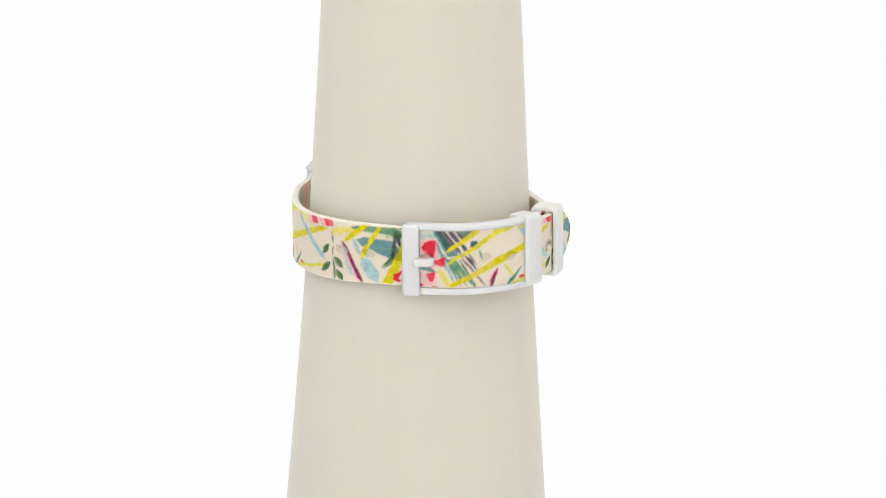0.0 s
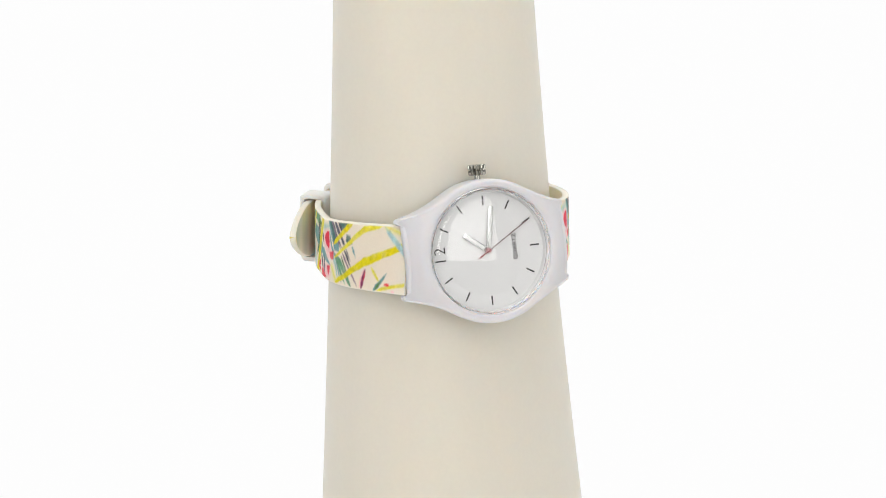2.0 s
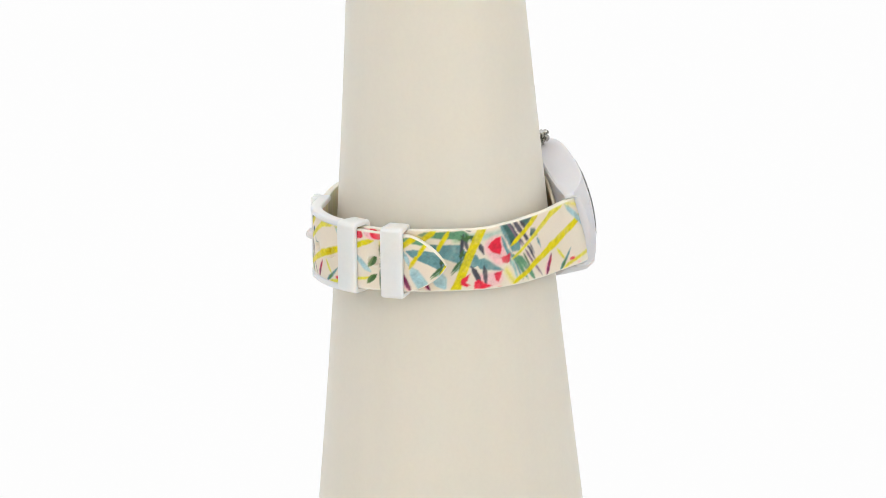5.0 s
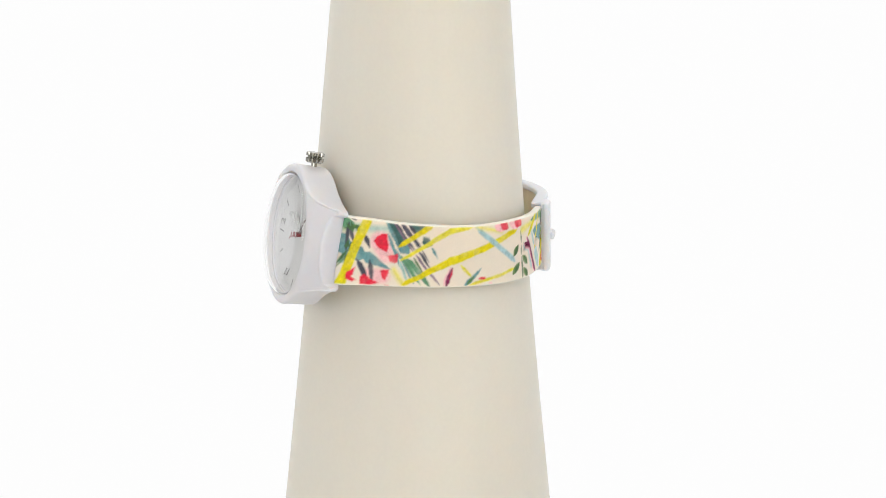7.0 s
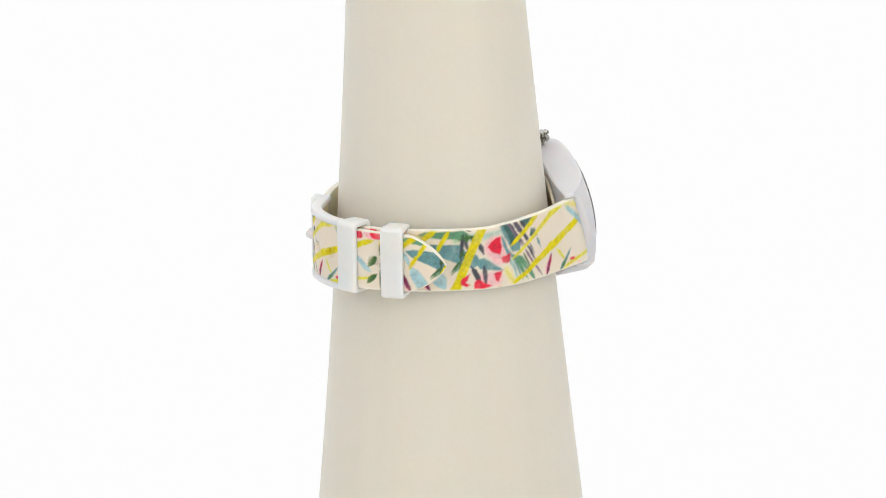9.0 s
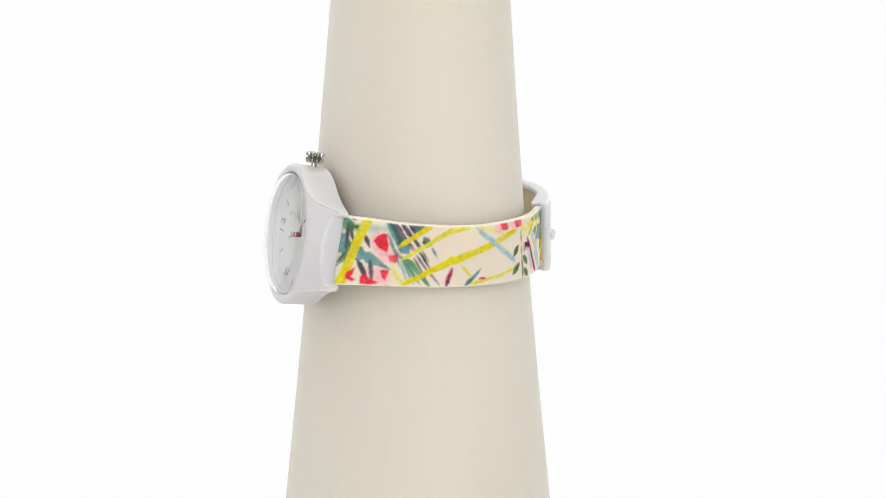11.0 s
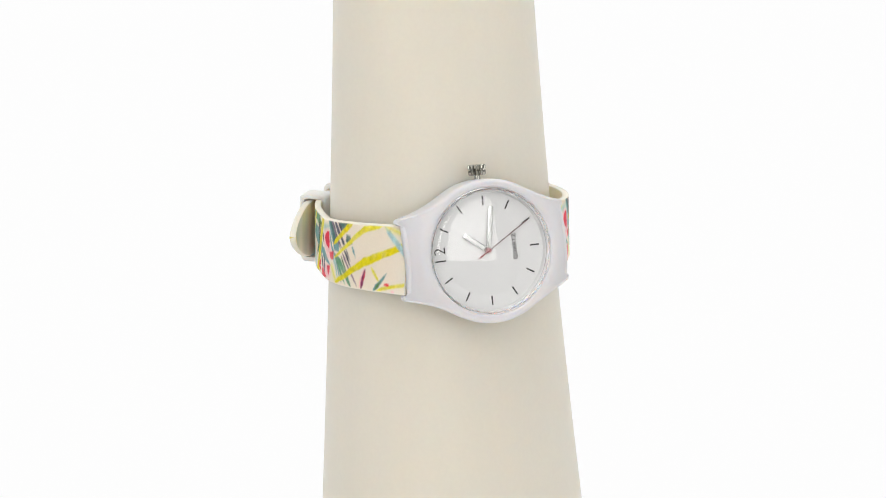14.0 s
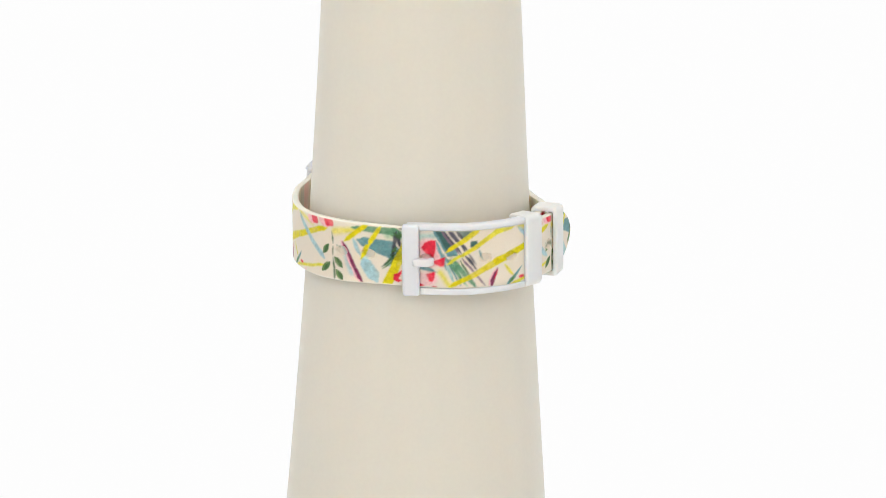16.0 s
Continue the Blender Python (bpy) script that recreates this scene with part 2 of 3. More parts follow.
    petal("tealdark", (15.0, 16.6), (17.0, 16.6), (19.6, 11.8), (19.4, 10.2), (18.0, 10.6))
    petal("tealdark", (20.4, 16.4), (25.2, 15.6), (24.6, 14.0), (22.0, 13.8))
    petal("tealdark", (24.2, 13.2), (25.7, 13.0), (26.6, 11.0), (25.0, 10.4), (23.9, 11.6))
    stroke("teal", 17.2, 9.4, 21.5, 1.0, 0.4, 0.4)
    stroke("palegreen", 19.6, 6.4, 23.2, 0.6, 0.7, 0.5)
    stroke("teal", 15.4, 13.0, 18.0, 5.2, 0.6, 0.5)
    stroke("bare", 17.6, 16.6, 21.8, 10.0, 0.55, 0.4)
    stroke("bare", 19.6, 16.6, 23.8, 10.6, 0.5, 0.45)
    stroke("tealgreen", 18.4, 7.8, 22.6, 1.4, 1.0, 0.6)
    stroke("slate", 17.0, 16.0, 21.8, 9.6, 0.7, 0.4)
    stroke("slate", 18.7, 15.8, 23.4, 10.4, 0.6, 0.5)
    stroke("slate", 20.4, 16.0, 22.4, 13.4, 0.5, 0.7)
    stroke("leaf", 21.6, 7.4, 24.6, 2.2, 0.5, 0.3)
    stroke("greydark", 18.5, 16.4, 21.6, 12.2, 0.9, 0.9)
    stroke("plumpale", 16.6, 16.3, 21.4, 9.2, 0.45, 0.4)
    stroke("greydark", 22.4, 9.8, 26.0, 4.6, 0.4, 0.35)
    stroke("greydark", 23.6, 9.8, 25.6, 6.4, 0.35, 0.3)
    stroke("teal", 26.4, 10.1, 27.7, 7.4, 0.9, 0.1)
    stroke("slate", 22.0, 11.8, 22.8, 10.3, 0.9, 0.7)
    stroke("slate", 23.6, 8.6, 25.3, 5.6, 0.7, 0.3)
    stroke("plumpale", 22.2, 8.1, 27.9, 0.6, 0.6, 0.3)
    stroke("tealgreen", 19.8, 7.3, 25.6, 0.3, 1.3, 0.7)
    stroke("tealpale", 18.0, 6.5, 20.1, 1.2, 0.7, 0.4)
    stroke("teal", 15.6, 10.9, 18.0, 7.2, 0.4, 0.6)
    stroke("yellow", 17.9, 10.1, 26.9, 16.2, 0.9, 1.2)
    stroke("yellowpale", 18.1, 6.6, 31.4, 14.8, 0.7, 1.4, (1, 0))
    stroke("yellowpale", 31.4, 14.8, 37.2, 16.0, 1.4, 1.2, (0, 1))
    wash("yellowpale", 16.5, 4.3, 18.9, 0.5, 1.3, 1.3)
    stroke("yellow", 18.6, 0.5, 31.3, 7.0, 0.9, 1.6, (1, 0))
    stroke("yellow", 31.3, 7.0, 50.6, 13.5, 1.8, 1.1, (0, 1))
    stroke("bluepale", 37.7, 15.4, 49.7, 5.1, 0.9, 1.2)
    stroke("pink", 30.9, 5.2, 29.0, 0.6, 0.6, 0.7)
    stroke("plum", 31.3, 5.1, 29.5, 0.2, 0.7, 0.9)
    stroke("yellowpale", 33.5, 5.8, 36.5, 2.4, 0.9, 0.6)
    stroke("teal", 39.0, 4.6, 34.4, 0.4, 0.3, 1.3)
    stroke("green", 36.8, 2.7, 35.0, 0.7, 0.6, 0.7)
    blot("pink", 41.5, 0.2, 0.6, 0.4)
    stroke("yellowpale", 35.6, 0.4, 49.7, 3.5, 0.9, 0.7)
    wash("yellowpale", 38.0, 15.8, 45.2, 13.4, 1.3, 0.7)
    wash("yellowpale", 53.2, 12.9, 61.2, 14.6, 1.9, 0.9)
    stroke("leaf", 52.3, 12.6, 52.5, 9.6, 0.25, 0.4)
    stroke("leaf", 52.5, 8.8, 52.5, 6.6, 0.35, 0.5)
    stroke("leaf", 52.6, 6.0, 52.9, 0.0, 0.35, 0.65)
    wash("bluepale", 55.8, 9.0, 58.0, 2.9, 1.8, 2.1)
    stroke("pink", 55.1, 10.8, 60.0, 0.6, 0.9, 1.1)
    stroke("plum", 55.5, 10.6, 60.7, 0.3, 0.6, 1.0)
    stroke("tealgreen", 58.1, 14.6, 70.8, 14.5, 1.0, 1.9)
    stroke("teal", 59.6, 11.4, 70.1, 9.2, 1.5, 4.4)
    stroke("bluepale", 58.5, 11.5, 60.3, 7.5, 0.9, 0.9)
    stroke("bluepale", 60.8, 6.9, 64.6, 1.0, 2.1, 2.9)
    stroke("yellow", 56.0, 10.8, 62.5, 16.0, 1.0, 1.2)
    stroke("yellow", 60.4, 6.6, 62.1, 9.9, 1.0, 0.9, (1, 0))
    stroke("yellow", 62.4, 10.0, 65.8, 15.7, 0.9, 1.0)
    stroke("slate", 69.7, 14.6, 68.8, 7.8, 0.7, 0.6)
    stroke("leaf", 66.1, 4.8, 69.3, 8.1, 0.4, 0.7)
    stroke("leaf", 68.2, 3.6, 70.0, 6.8, 0.4, 0.6)
    leaflet("green", 49.1, 6.3, 51.1, 9.3, 1.75)
    leaflet("leaf", 49.60, 6.60, 51.10, 9.30, 1.05)
    leaflet("green", 48.7, 1.7, 51.6, 4.6, 1.75)
    leaflet("leaf", 49.43, 1.99, 51.60, 4.60, 1.05)
    stroke("leaf", 53.6, 9.4, 54.2, 8.6, 0.3, 0.3)
    leaflet("green", 53.0, 6.3, 55.3, 3.3, 1.75)
    leaflet("leaf", 53.58, 6.00, 55.30, 3.30, 1.05)
    leaflet("green", 53.2, 2.8, 55.5, 0.0, 1.75)
    leaflet("leaf", 53.78, 2.52, 55.50, 0.00, 1.05)
    for u0, v0, u1, v1 in ((4.4, 14.4, 6.2, 12.6), (5.8, 14.9, 6.3, 12.2), (7.2, 14.4, 7.9, 12.0), (6.4, 13.4, 8.3, 13.9), (5.4, 10.8, 4.1, 8.5), (6.3, 10.4, 5.0, 8.0),
                           (4.0, 9.0, 5.6, 9.5), (5.1, 7.6, 3.8, 5.4), (5.9, 7.9, 5.2, 5.6), (3.9, 6.6, 5.4, 6.9)):
        leaflet("leaf", u0, v0, u1, v1, 0.85)
    stroke("yellow", 10.0, 16.1, 2.8, 0.3, 1.7, 2.1, (0, 0))
    petal("red", (11.5, 11.0), (12.4, 12.4), (13.6, 13.0), (15.3, 13.1), (15.2, 10.4), (14.5, 8.3), (12.6, 9.4))
    petal("red", (14.7, 7.4), (15.9, 8.0), (17.5, 8.5), (17.3, 6.2), (16.6, 5.8), (15.4, 6.3))
    petal("red", (4.3, 1.7), (4.5, 3.2), (6.8, 4.3), (6.2, 2.8), (5.4, 1.7))
    petal("red", (4.3, 1.7), (4.8, 2.9), (6.8, 1.5), (5.8, 1.0))
    petal("red", (7.8, 0.5), (7.9, 2.2), (9.1, 2.7), (10.6, 2.0), (12.4, 0.6), (10.0, 0.1))
    petal("red", (12.9, 3.8), (13.8, 4.3), (15.3, 4.4), (15.1, 2.8), (14.4, 1.6), (13.6, 2.0))
    blot("red", 14.8, 0.2, 0.6, 0.3)
    stroke("red", 31.4, 4.6, 30.6, 2.2, 0.3, 0.3)
    blot("red", 39.0, 1.9, 0.9, 0.4)
    blot("pink", 45.0, 15.0, 1.9, 1.5)
    blot("pink", 49.8, 15.1, 1.9, 1.4)
    blot("red", 46.2, 14.9, 1.2, 1.2)
    blot("red", 51.2, 15.1, 1.5, 1.2)
    return colour


# ---- the watch ----
watch = tagged(new("wristwatch"), "white plastic quartz wristwatch with leaf-print strap, buckled round the stand", "wristwatch")


def spline(knots, x):
    """A smooth curve through (place, value) knots: monotone places, Catmull-Rom tangents."""
    i = max(0, min(len(knots) - 2, next((k for k in range(len(knots) - 1) if x <= knots[k + 1][0]), len(knots) - 2)))
    (x0, y0), (x1, y1) = knots[i], knots[i + 1]
    xa, ya = knots[i - 1] if i > 0 else (x0, y0)
    xb, yb = knots[i + 2] if i + 2 < len(knots) else (x1, y1)
    h = x1 - x0
    m0, m1 = (y1 - ya) / (x1 - xa) * h, (yb - y0) / (xb - x0) * h
    s = (x - x0) / h
    return (2 * s ** 3 - 3 * s ** 2 + 1) * y0 + (s ** 3 - 2 * s ** 2 + s) * m0 + (-2 * s ** 3 + 3 * s ** 2) * y1 + (s ** 3 - s ** 2) * m1


LONG_R = ((-60, 40.6), (-56, 39.9), (-46, 37.5), (-30, 36.5), (-21, 36.2), (-5, 35.8), (10, 35.1), (23, 33.7), (35, 31.9), (47, 30.2), (60, 29.5), (70, 30.0),
          (83, 31.6), (97, 32.4), (108, 32.9), (120, 33.2), (133, 33.6), (147, 33.9), (155, 35.0), (162, 36.6), (172, 38.6))
SHORT_R = ((100, 29.4), (115, 30.2), (133, 30.9), (147, 30.8), (160, 30.3), (176, 30.0), (190, 31.2), (205, 32.9), (213, 33.8), (229, 36.8),
           (237, 39.4), (242, 40.9))
LONG_TOP = ((0, 17.0), (24, 15.1), (37, 14.2), (50, 14.0), (66, 13.2), (79, 12.3), (92, 12.3), (100, 12.2), (114, 12.1), (136, 11.4))
LONG_BOTTOM = ((0, -0.5), (24, -1.0), (37, -1.4), (50, -1.9), (66, -2.2), (79, -2.8), (92, -3.0), (100, -3.3), (114, -3.0), (136, -2.6))
SHORT_TOP = ((0, 12.4), (30, 12.4), (44, 12.0), (51, 12.7), (61, 13.8), (77, 15.2), (82, 15.6))
SHORT_BOTTOM = ((0, -3.6), (30, -3.6), (44, -4.0), (51, -3.8), (61, -3.3), (79, -1.8), (82, -1.6))


class Path:
    """A strap's outer line seen from above, by its length in millimetres."""

    def __init__(self, knots):
        a = np.linspace(knots[0][0], knots[-1][0], 3000)
        r = np.array([spline(knots, x) for x in a])
        self.x, self.y, self.a = r * np.cos(np.radians(a)), r * np.sin(np.radians(a)), a
        self.s = np.concatenate(([0], np.cumsum(np.hypot(np.diff(self.x), np.diff(self.y)))))

    def at(self, s, inward=0.0):
        x, y = np.interp(s, self.s, self.x), np.interp(s, self.s, self.y)
        tx = np.interp(s + 0.3, self.s, self.x) - np.interp(s - 0.3, self.s, self.x)
        ty = np.interp(s + 0.3, self.s, self.y) - np.interp(s - 0.3, self.s, self.y)
        n = math.hypot(tx, ty)
        return x - ty / n * inward, y + tx / n * inward

    def length_at(self, degrees):
        return float(np.interp(degrees, self.a, self.s))


LONG, SHORT = Path(LONG_R), Path(SHORT_R)


def build_strap(name, path, s0, s1, top, bottom, thick, shift, label, lug, tip=0.0, holes=()):
    """A printed band: rounded edges, a bare cream back, dimpled holes, and a rounded tip if asked for."""
    nu, nv = int((s1 - s0) / 0.26), 64
    ss = np.linspace(s0, s1, nu)
    if tip:
        ss = np.concatenate((ss[ss < s1 - tip], s1 - tip * (1 - np.sin(np.linspace(0, math.pi / 2, 60))) * 0.999 - 0.001))
    edge = 0.35
    vv = np.linspace(0, 1, nv)
    rings, marks = [], []
    for s in ss:
        zt, zb = spline(top, s), spline(bottom, s)
        mid, half = (zt + zb) / 2, (zt - zb) / 2
        if tip and s > s1 - tip:
            half *= max(0.02, 1 - ((s - s1 + tip) / tip) ** 1.6) ** 0.72
        e = min(edge, half * 0.6)
        lean = math.tan(radians(9.0 * max(0.0, 1 - abs(s - lug) / 16) + 0.8))
        ring = []

        def put(d, z):
            ring.append((*path.at(s, d + (z - mid) * lean), z))

        for v in vv:
            z = mid - (half - e) + 2 * (half - e) * v
            sink = 0.0
            for hs in holes:
                d = math.hypot((s - hs) / 1.75, (z - mid) / 1.25)
                sink = max(sink, 1.0 * min(1.0, max(0.0, (1.04 - d) / 0.10)))
            ring.append((*path.at(s, sink + (z - mid) * lean), z))
            marks.append((s - shift, (z - zb) / (zt - zb) * 16))
        for k in (1, 2, 3):
            a = k * math.pi / 6
            put(e * (1 - math.cos(a)), mid + half - e + e * math.sin(a))
        for k in (0, 1, 2, 3):
            a = k * math.pi / 6
            put(thick - e + e * math.sin(a), mid + half - e + e * math.cos(a))
        for k in (3, 2, 1, 0):
            a = k * math.pi / 6
            put(thick - e + e * math.sin(a), mid - half + e - e * math.cos(a))
        for k in (3, 2, 1):
            a = k * math.pi / 6
            put(e * (1 - math.cos(a)), mid - half + e - e * math.sin(a))
        rings.append(ring)
    n = len(rings[0])
    verts, faces = loft(rings, True, True, True)
    me = mesh_from(name, [(x / 1000, y / 1000, z / 1000) for x, y, z in verts], faces, PRINT, 60)
    m = np.array(marks).reshape(len(ss), nv, 2)
    tint = np.ones((len(ss), n, 4))
    tint[..., :3] = lin(238, 231, 217)[:3]
    ink = strap_print(m[..., 0], m[..., 1])
    # towards the rounded edges the print thins out to the bare band
    fade = np.clip(np.minimum(m[..., 1], 16 - m[..., 1]) / 0.55, 0, 1)[..., None] ** 0.6
    tint[:, :nv, :3] = ink * fade + tint[:, :nv, :3] * (1 - fade)
    # the print shows faintly through the band on its back
    tint[:, nv + 6, :3] = tint[:, nv + 6, :3] * 0.55 + ink[:, -24:].mean(axis=1) * 0.45
    tint[:, nv + 7, :3] = tint[:, nv + 7, :3] * 0.55 + ink[:, :24].mean(axis=1) * 0.45
    layer = me.color_attributes.new("print", "FLOAT_COLOR", "POINT")
    layer.data.foreach_set("color", tint.reshape(-1).astype(np.float32))
    return part(name, me, watch, label)


build_strap("long_strap", LONG, 1.6, 134.6, LONG_TOP, LONG_BOTTOM, 1.7, 0.0, "cream silicone strap with watercolour leaf print and holes", 1.6, tip=10.8,
            holes=[55.0 + 7.53 * i for i in range(9)])
build_strap("short_strap", SHORT, 3.0, 79.6, SHORT_TOP, SHORT_BOTTOM, 1.7, 34.6, "cream silicone strap with watercolour leaf print", 79.6)


def rounded_rect(d0, d1, z0, z1, r, n=5):
    pts = []
    for cx, cz, a0 in ((d1 - r, z1 - r, 0), (d0 + r, z1 - r, 90), (d0 + r, z0 + r, 180), (d1 - r, z0 + r, 270)):
        pts += [(cx + r * math.cos(radians(a0 + 90 * k / n)), cz + r * math.sin(radians(a0 + 90 * k / n))) for k in range(n + 1)]
    return pts


def build_keeper(s0, s1, z0, z1, lift, depth):
    """A loop that holds both layers of the strap: a rounded band with an opening through it."""
    wall = 1.25
    rings = []
    for ds, shrink in ((0.0, 0.45), (0.12, 0.16), (0.45, 0.0)):
        rings.append((s0 + ds, shrink))
    rings += [(s0 + (s1 - s0) * f, 0.0) for f in (0.3, 0.5, 0.7)]
    rings += [(s1 - ds, shrink) for ds, shrink in ((0.45, 0.0), (0.12, 0.16), (0.0, 0.45))]
    outer = [[(*[c / 1000 for c in LONG.at(s, d)], z / 1000) for d, z in rounded_rect(-lift + k, depth - k, z0 + k, z1 - k, 1.3)] for s, k in rings]
    inner = [[(*[c / 1000 for c in LONG.at(s, d)], z / 1000) for d, z in rounded_rect(-lift + wall, depth - wall, z0 + wall, z1 - wall, 0.6)]
             for s, k in reversed(rings)]
    verts, faces = loft(outer + inner + [outer[0]])
    n = len(outer[0])
    count = len(outer) + len(inner)
    faces = [tuple(i if i < count * n else i - count * n for i in f) for f in faces]
    return part("keeper", mesh_from("keeper", verts[:count * n], faces, LOOP_WHITE, 50), watch, "milky white plastic strap loop")


build_keeper(104.4, 110.3, -4.6, 13.9, 1.2, 5.7)
build_keeper(117.6, 123.4, -4.6, 13.7, 1.5, 5.9)


def soft_bar(path, s0, s1, section, r, steps=12):
    """A swept bar with rounded ends; section(f, k) gives its outline, drawn in by k."""
    rings = [(s0 + r * (1 - math.cos(q)), r * (1 - math.sin(q))) for q in (0.0, 0.35, 0.75, 1.15, 1.571)]
    rings += [(s0 + r + (s1 - s0 - 2 * r) * i / steps, 0.0) for i in range(1, steps)]
    rings += [(s1 - r * (1 - math.cos(q)), r * (1 - math.sin(q))) for q in (1.571, 1.15, 0.75, 0.35, 0.0)]
    return loft([[(*[c / 1000 for c in path.at(s, d)], z / 1000) for d, z in section((s - s0) / (s1 - s0), k * 0.8)] for s, k in rings], True, True, True)


def build_buckle():
    """A frame of two rails and a bar, hinged at the short strap, with its prong lying over the bar."""
    def rail(z0, z1):
        def section(f, k):
            rise = 1.2 * max(0.0, 1 - f * 8) ** 2
            return rounded_rect(-0.4 - rise + k, 2.8 - 0.6 * f - k, z0 + k, z1 - k, 0.5)
        return soft_bar(LONG, 72.2, 104.7, section, 0.5, 30)
    bar = soft_bar(LONG, 71.4, 75.7, lambda f, k: rounded_rect(-2.1 + k, 0.3 - 0.2 * k, -4.7 + k, 13.9 - k, 0.8), 0.9)
    buckle = part("buckle", mesh_from("buckle", *bar, FRAME_WHITE, 50), watch, "white plastic buckle frame")
    part("rail", mesh_from("rail", *rail(12.1, 13.7), FRAME_WHITE, 50), buckle)
    part("rail", mesh_from("rail", *rail(-4.6, -2.9), FRAME_WHITE, 50), buckle)

    def pin(f, k):
        dip = 1.3 * max(0.0, f - 0.7) / 0.3
        return rounded_rect(-3.0 + k + dip, -0.9 - k * 0.5 + dip, 3.25 + k, 5.2 - k, 0.5)
    part("prong", mesh_from("prong", *soft_bar(LONG, 74.2, 79.4, pin, 0.6), FRAME_WHITE, 50), buckle)


build_buckle()

# the head of the watch: its own frame has x to the strap, y to the crown, z out of the dial
TILT = 9.8
HEAD = pose(0.00065, -0.0378, 0.0080, 0, 0, -2.5) @ pose(0, 0, 0, 90 - TILT, 0, 0) @ pose(0, 0, 0, 0, 0, 1.9)


def rim_table():
    """A quarter of the case's rim seen from the front: a round body that runs out into broad lugs, each with a slot between two horns for the strap (millimetres)."""
    pts = []
    xt, xe, ye = 9.5, 22.5, 10.4
    yt = math.sqrt(18.1 ** 2 - xt ** 2)
    for i in range(40):
        x = xt * i / 40
        pts.append((x, math.sqrt(18.1 ** 2 - x * x)))
    m0, m1, h = -xt / yt, -0.2, xe - 0.8 - xt
    for i in range(41):
        s = i / 40
        y = ((2 * s ** 3 - 3 * s ** 2 + 1) * yt + (s ** 3 - 2 * s ** 2 + s) * m0 * h + (-2 * s ** 3 + 3 * s ** 2) * ye + (s ** 3 - s ** 2) * m1 * h)
        pts.append((xt + h * s, y))
    pts += [(xe - 0.8 + 0.8 * math.sin(k * math.pi / 12), ye - 0.8 + 0.8 * math.cos(k * math.pi / 12)) for k in range(1, 7)]
    pts += [(xe, 9.3), (xe - 0.2, 9.1), (xe - 1.0, 8.95)]
    pts += [(xe - 1.1, 8.9 * (1 - i / 12)) for i in range(0, 13)]
    angle = np.array([math.atan2(y, x) for x, y in pts])
    return angle[::-1], np.array([math.hypot(x, y) for x, y in pts])[::-1]


RIM_ANGLE, RIM_RADIUS = rim_table()


FACE = HEAD @ pose(0, 0, -0.0008)


def outline(a):
    return float(np.interp(math.atan2(abs(math.sin(a)), abs(math.cos(a))), RIM_ANGLE, RIM_RADIUS))


def head_ring(radius_of, z_of, n=480):
    out = []
    for j in range(n):
        a = 2 * math.pi * j / n
        r = radius_of(a)
        out.append((r * math.cos(a) / 1000, r * math.sin(a) / 1000, z_of(a, r) / 1000))
    return out


def front(a, r):
    """The height of the case's front: level round the crystal, falling towards the lugs."""
    t = max(0.0, r - 16.9)
    return 2.4 - 0.02 * t - 0.62 * max(0.0, t - 0.7) ** 1.3 * (0.35 + 0.65 * abs(math.cos(a)) ** 2)


def build_case():
    rim = [head_ring(lambda a: 15.35, lambda a, r: -1.3), head_ring(lambda a: 15.35, lambda a, r: 0.45), head_ring(lambda a: 15.9, lambda a, r: 0.5),
           head_ring(lambda a: 15.9, lambda a, r: 2.0),
           head_ring(lambda a: 16.05, lambda a, r: 2.3), head_ring(lambda a: 16.5, lambda a, r: 2.45)]
    for f in (0.15, 0.35, 0.55, 0.75, 0.9):
        rim.append(head_ring(lambda a: 16.5 + (outline(a) - 0.9 - 16.5) * f, front))
    for ang in (0, 20, 40, 60, 80):
        q = radians(ang)
        rim.append(head_ring(lambda a: outline(a) - 0.9 + 0.9 * math.sin(q), lambda a, r: front(a, outline(a) - 0.9) - 0.9 * (1 - math.cos(q))))
    back = -6.3
    for f in (0.25, 0.5, 0.75):
        rim.append(head_ring(lambda a: outline(a) - 0.25 * f, lambda a, r: front(a, outline(a) - 0.9) - 0.9 + (back + 0.6 - front(a, outline(a) - 0.9) + 0.9) * f))
    rim.append(head_ring(lambda a: outline(a) - 0.35, lambda a, r: back + 0.4))
    rim.append(head_ring(lambda a: outline(a) - 0.8, lambda a, r: back))
    rim.append(head_ring(lambda a: 15.7, lambda a, r: back))
    rim.append(head_ring(lambda a: 15.7, lambda a, r: back + 1.0))
    return part("case", mesh_from("case", *loft(rim, True), WHITE, 38), watch, "glossy white plastic case with broad lugs", HEAD)


def mm(profile):
    return [(r / 1000, z / 1000) for r, z in profile]


build_case()
part("case_back", mesh_from("case_back", *turned(mm([(15.6, -5.6), (15.6, -6.7), (15.2, -7.3), (14.0, -7.6), (13.2, -7.55), (12.8, -7.7), (0.01, -7.7)]), 96, True), STEEL),
     watch, "brushed steel case back", HEAD)
part("inner_ring", mesh_from("inner_ring", *turned(mm([(15.85, -1.2), (15.85, 0.5), (15.5, 0.3), (14.9, -0.75), (14.9, -1.2)]), 120), DIAL),
     watch, "white sloping inner ring", HEAD)
dial = part("dial", mesh_from("dial", *turned(mm([(15.6, -0.3), (15.6, 0.0), (8.0, 0.0), (0.01, 0.0)]), 96, True), DIAL), watch, "plain white dial", FACE)

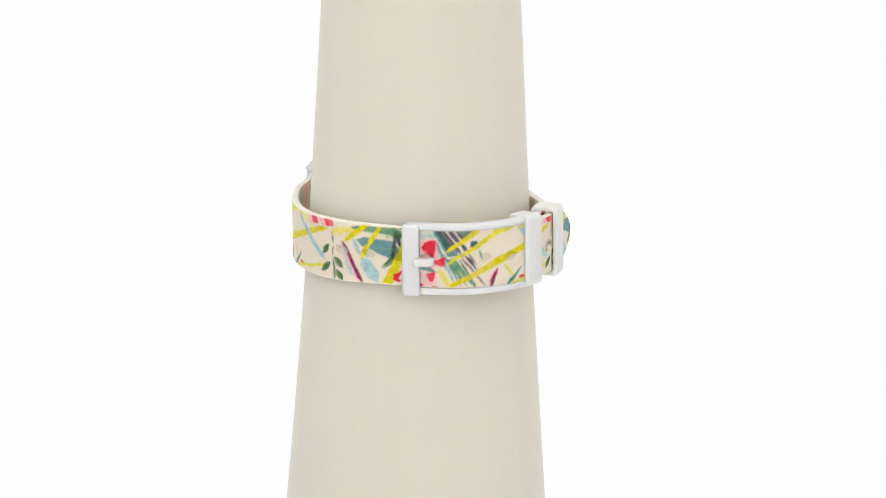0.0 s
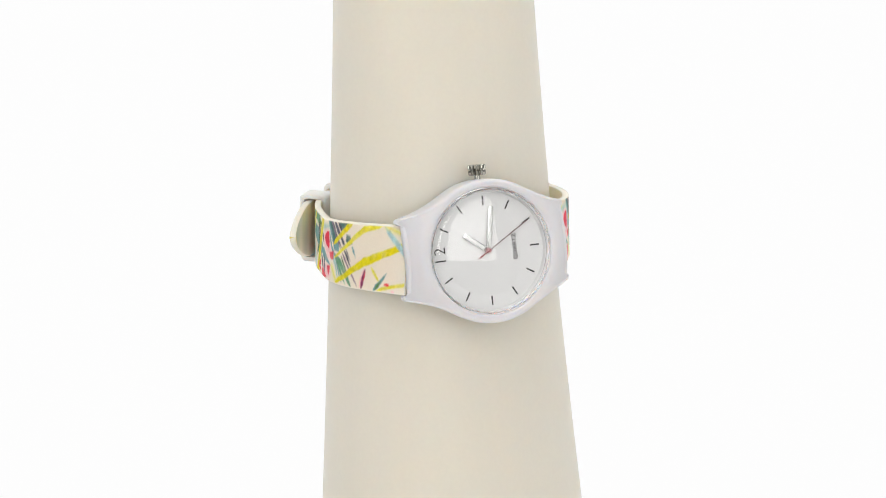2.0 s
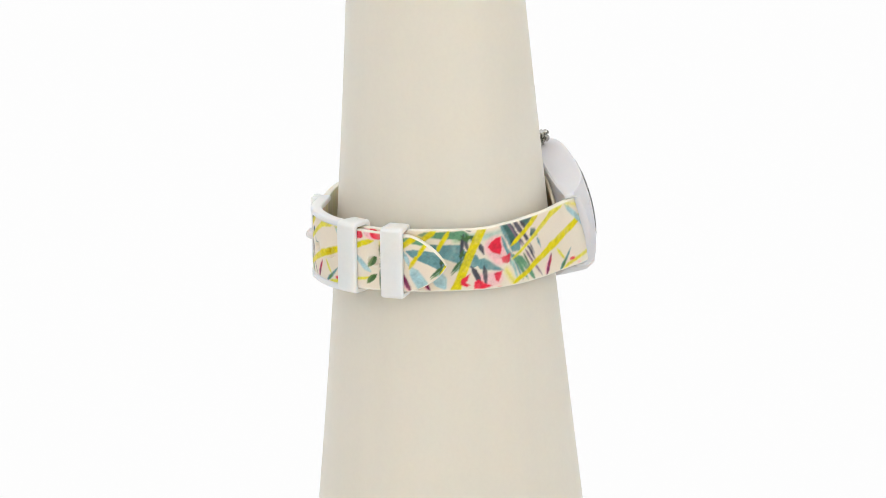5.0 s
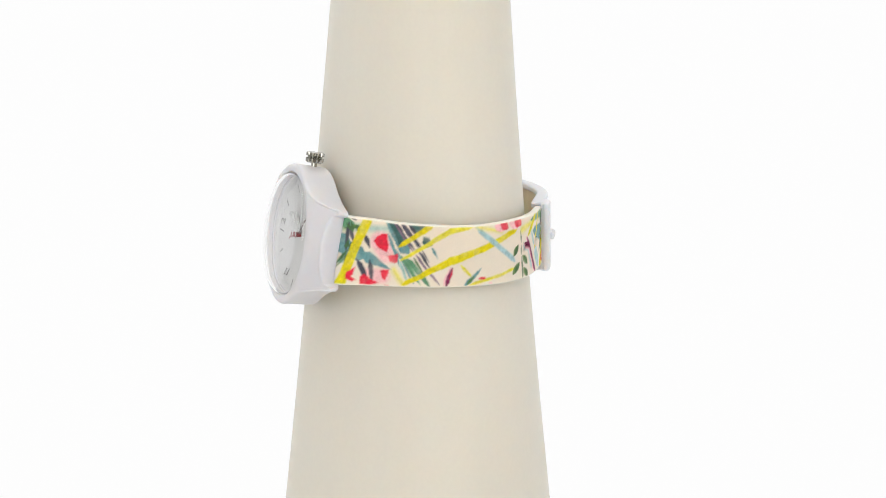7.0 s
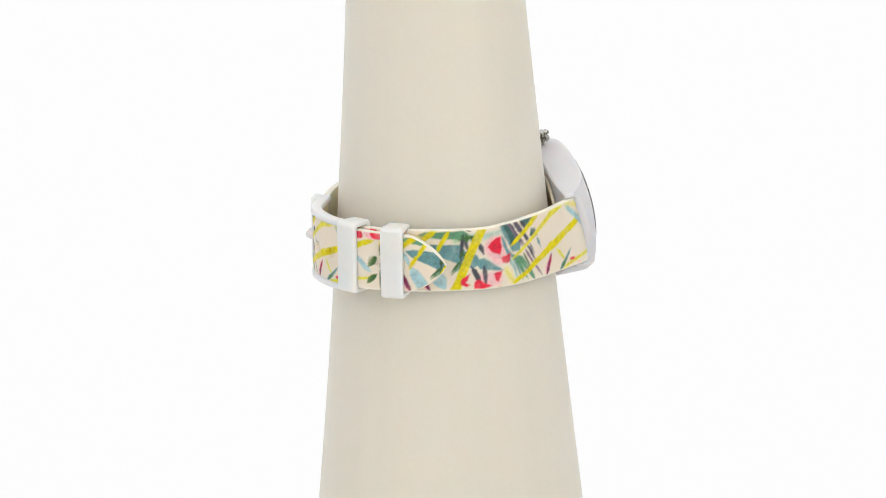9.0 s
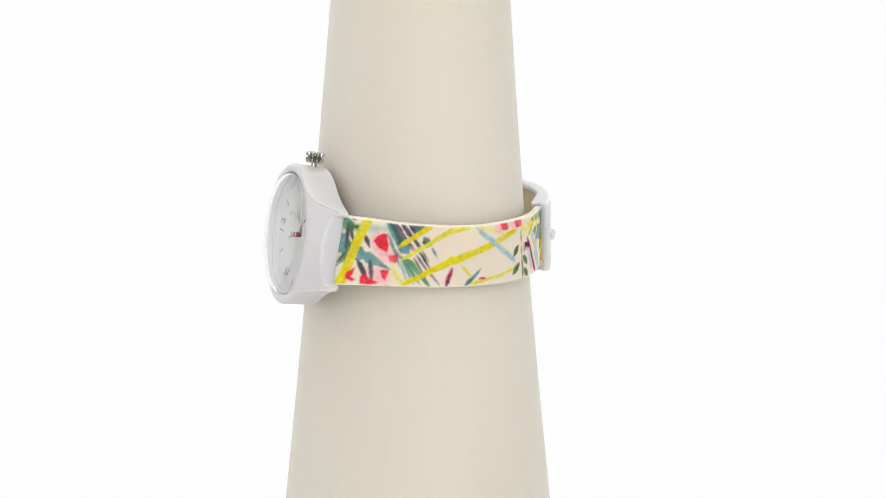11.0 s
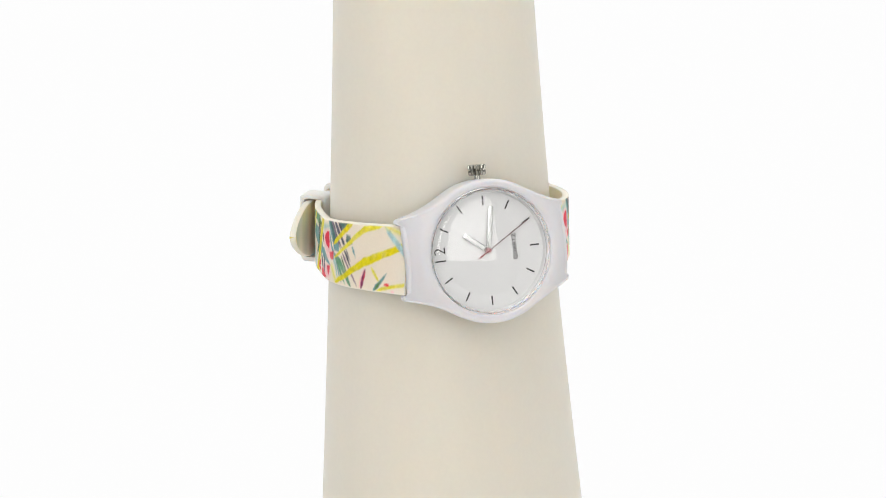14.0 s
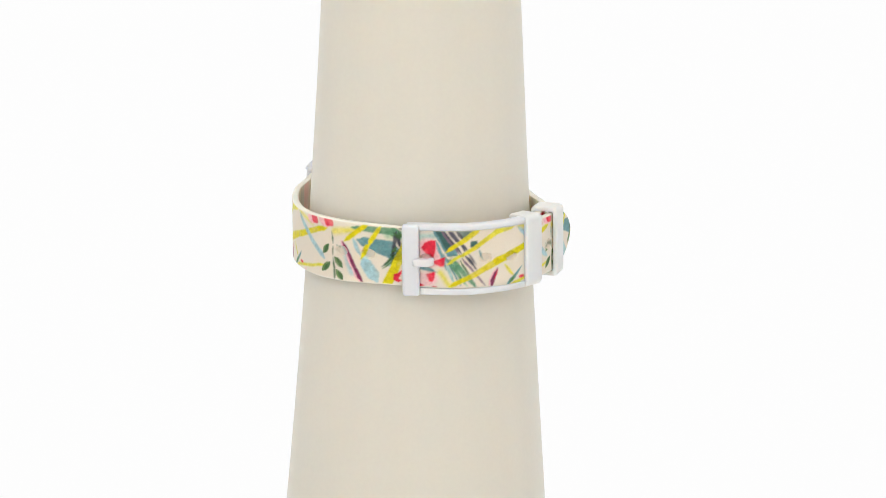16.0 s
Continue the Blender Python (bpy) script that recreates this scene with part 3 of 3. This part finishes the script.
# markers: the twelve lies towards the strap, so the scale is turned by a quarter
for hour in range(1, 12):
    a = radians(180 - 30 * hour)
    me = mesh_from("hour_mark", *rounded_box(0.0024, 0.00039, 0.00008, 0.00003, 1), INK) if hour == 1 else bpy.data.meshes["hour_mark"]
    part("hour_mark", me, dial, "", Matrix.Translation((0.0126 * math.cos(a), 0.0126 * math.sin(a), 0.00005)) @ pose(0, 0, 0, 0, 0, 180 - 30 * hour))


def lettering(name, text, size, spread, thin, m, parent, label):
    """Raised print in the built-in font."""
    curve = bpy.data.curves.new(name, "FONT")
    curve.body, curve.size, curve.align_x, curve.align_y, curve.extrude, curve.space_character = text, size, "CENTER", "CENTER", 0.00003, spread
    curve.offset = -thin
    temp = bpy.data.objects.new(name, curve)
    scene.collection.objects.link(temp)
    bpy.context.view_layer.update()
    me = bpy.data.meshes.new_from_object(temp.evaluated_get(bpy.context.evaluated_depsgraph_get()))
    bpy.data.objects.remove(temp)
    me.name = name
    me.materials.clear()
    me.materials.append(INK)
    return part(name, me, parent, label, m)


lettering("numeral", "12", 0.0043, 1.15, 0.00004, pose(-0.0124, 0.0, 0.00006, 0, 0, 90), dial, "thin black numeral 12")
lettering("dial_word", "QUARTZ", 0.00148, 1.14, -0.00002, pose(0.0073, 0.0002, 0.00006, 0, 0, 90), dial, "small black word QUARTZ")


def hand(name, length, tail, width, degrees, z, mat, label, infill=False):
    verts, faces = rounded_box(length + tail, width, 0.00016, 0.00006, 2)
    top = [(x + (length - tail) / 2, y, w) for x, y, w in verts]
    ob = part(name, mesh_from(name, top, faces, mat), watch, label, FACE @ pose(0, 0, z, 0, 0, degrees))
    if infill:
        v2, f2 = rounded_box((length + tail) * 0.72, width * 0.6, 0.00008, 0.00003, 2)
        part("infill", mesh_from("infill", [(x + length * 0.54, y, w + 0.00008) for x, y, w in v2], f2, LUME), ob, "pale luminous infill")
    return ob


hand("hour_hand", 0.0076, 0.0004, 0.0013, 143, 0.0006, HAND, "silver hour hand with light infill", True)
hand("minute_hand", 0.0112, 0.0004, 0.0012, 81, 0.0009, HAND, "silver minute hand with light infill", True)
sweep = hand("second_hand", 0.0125, 0.0032, 0.00022, 31, 0.0012, DARK_RED, "thin dark red second hand")
_v, _f = rounded_box(0.0034, 0.00036, 0.0002, 0.00006, 2)
part("counterweight", mesh_from("counterweight", [(x - 0.0016, y, w) for x, y, w in _v], _f, RED), sweep, "red tail of the hand")
part("hand_cap", mesh_from("hand_cap", *turned(mm([(0.64, 0.3), (0.64, 1.35), (0.5, 1.5), (0.01, 1.5)]), 32, True), RED), watch, "red centre cap", FACE)

# crystal: a thick clear dome that stands proud of the case
outer = [(15.75, 0.6), (15.75, 1.8), (15.6, 2.45), (15.15, 3.15), (14.4, 3.7), (13.2, 4.1), (11.5, 4.35), (9.0, 4.55), (6.0, 4.67), (3.0, 4.72), (0.01, 4.73)]
inner = [(0.01, 4.13), (3.0, 4.12), (6.0, 4.07), (9.0, 3.95), (11.5, 3.75), (13.0, 3.5), (14.0, 3.18), (14.7, 2.72), (15.08, 2.2), (15.2, 1.7), (15.2, 0.6)]
crystal = part("crystal", mesh_from("crystal", *turned(mm(outer + inner + [(15.75, 0.6)]), 128), GLASS, 30), watch, "clear domed acrylic crystal", HEAD @ pose(0, 0, 0.0002))
crystal.visible_shadow = False


def build_crown():
    stem = part("crown", mesh_from("crown", *turned(mm([(0.75, -1.2), (0.75, 0.7), (0.7, 0.9)]), 24, True, True), CHROME), watch, "fluted chrome crown",
                HEAD @ pose(0, 0.0184, -0.0027, -90, 0, 0))
    n, rings = 132, []
    for r, z in ((0.6, 0.5), (1.6, 0.55), (1.85, 0.7), (1.9, 1.7), (1.45, 1.8), (1.45, 2.2), (1.9, 2.3), (1.9, 3.0), (1.7, 3.2), (1.1, 3.25), (0.5, 3.2)):
        rings.append([((r + (0.45 if r > 1.4 else 0) * math.cos(10 * 2 * math.pi * j / n)) * math.cos(2 * math.pi * j / n) / 1000,
                       (r + (0.45 if r > 1.4 else 0) * math.cos(10 * 2 * math.pi * j / n)) * math.sin(2 * math.pi * j / n) / 1000, z / 1000) for j in range(n)])
    part("crown_knob", mesh_from("crown_knob", *loft(rings, True, True, True), CHROME, 35), stem)


build_crown()


def motions():
    """The turntable turns the stand and the watch once in four seconds, clockwise from above."""
    rows = [(i * 0.2, pose(0, 0, 0, 0, 0, 201.6 - 18 * i)) for i in range(81)]
    walk(stand, rows)
    walk(watch, rows)


motions()
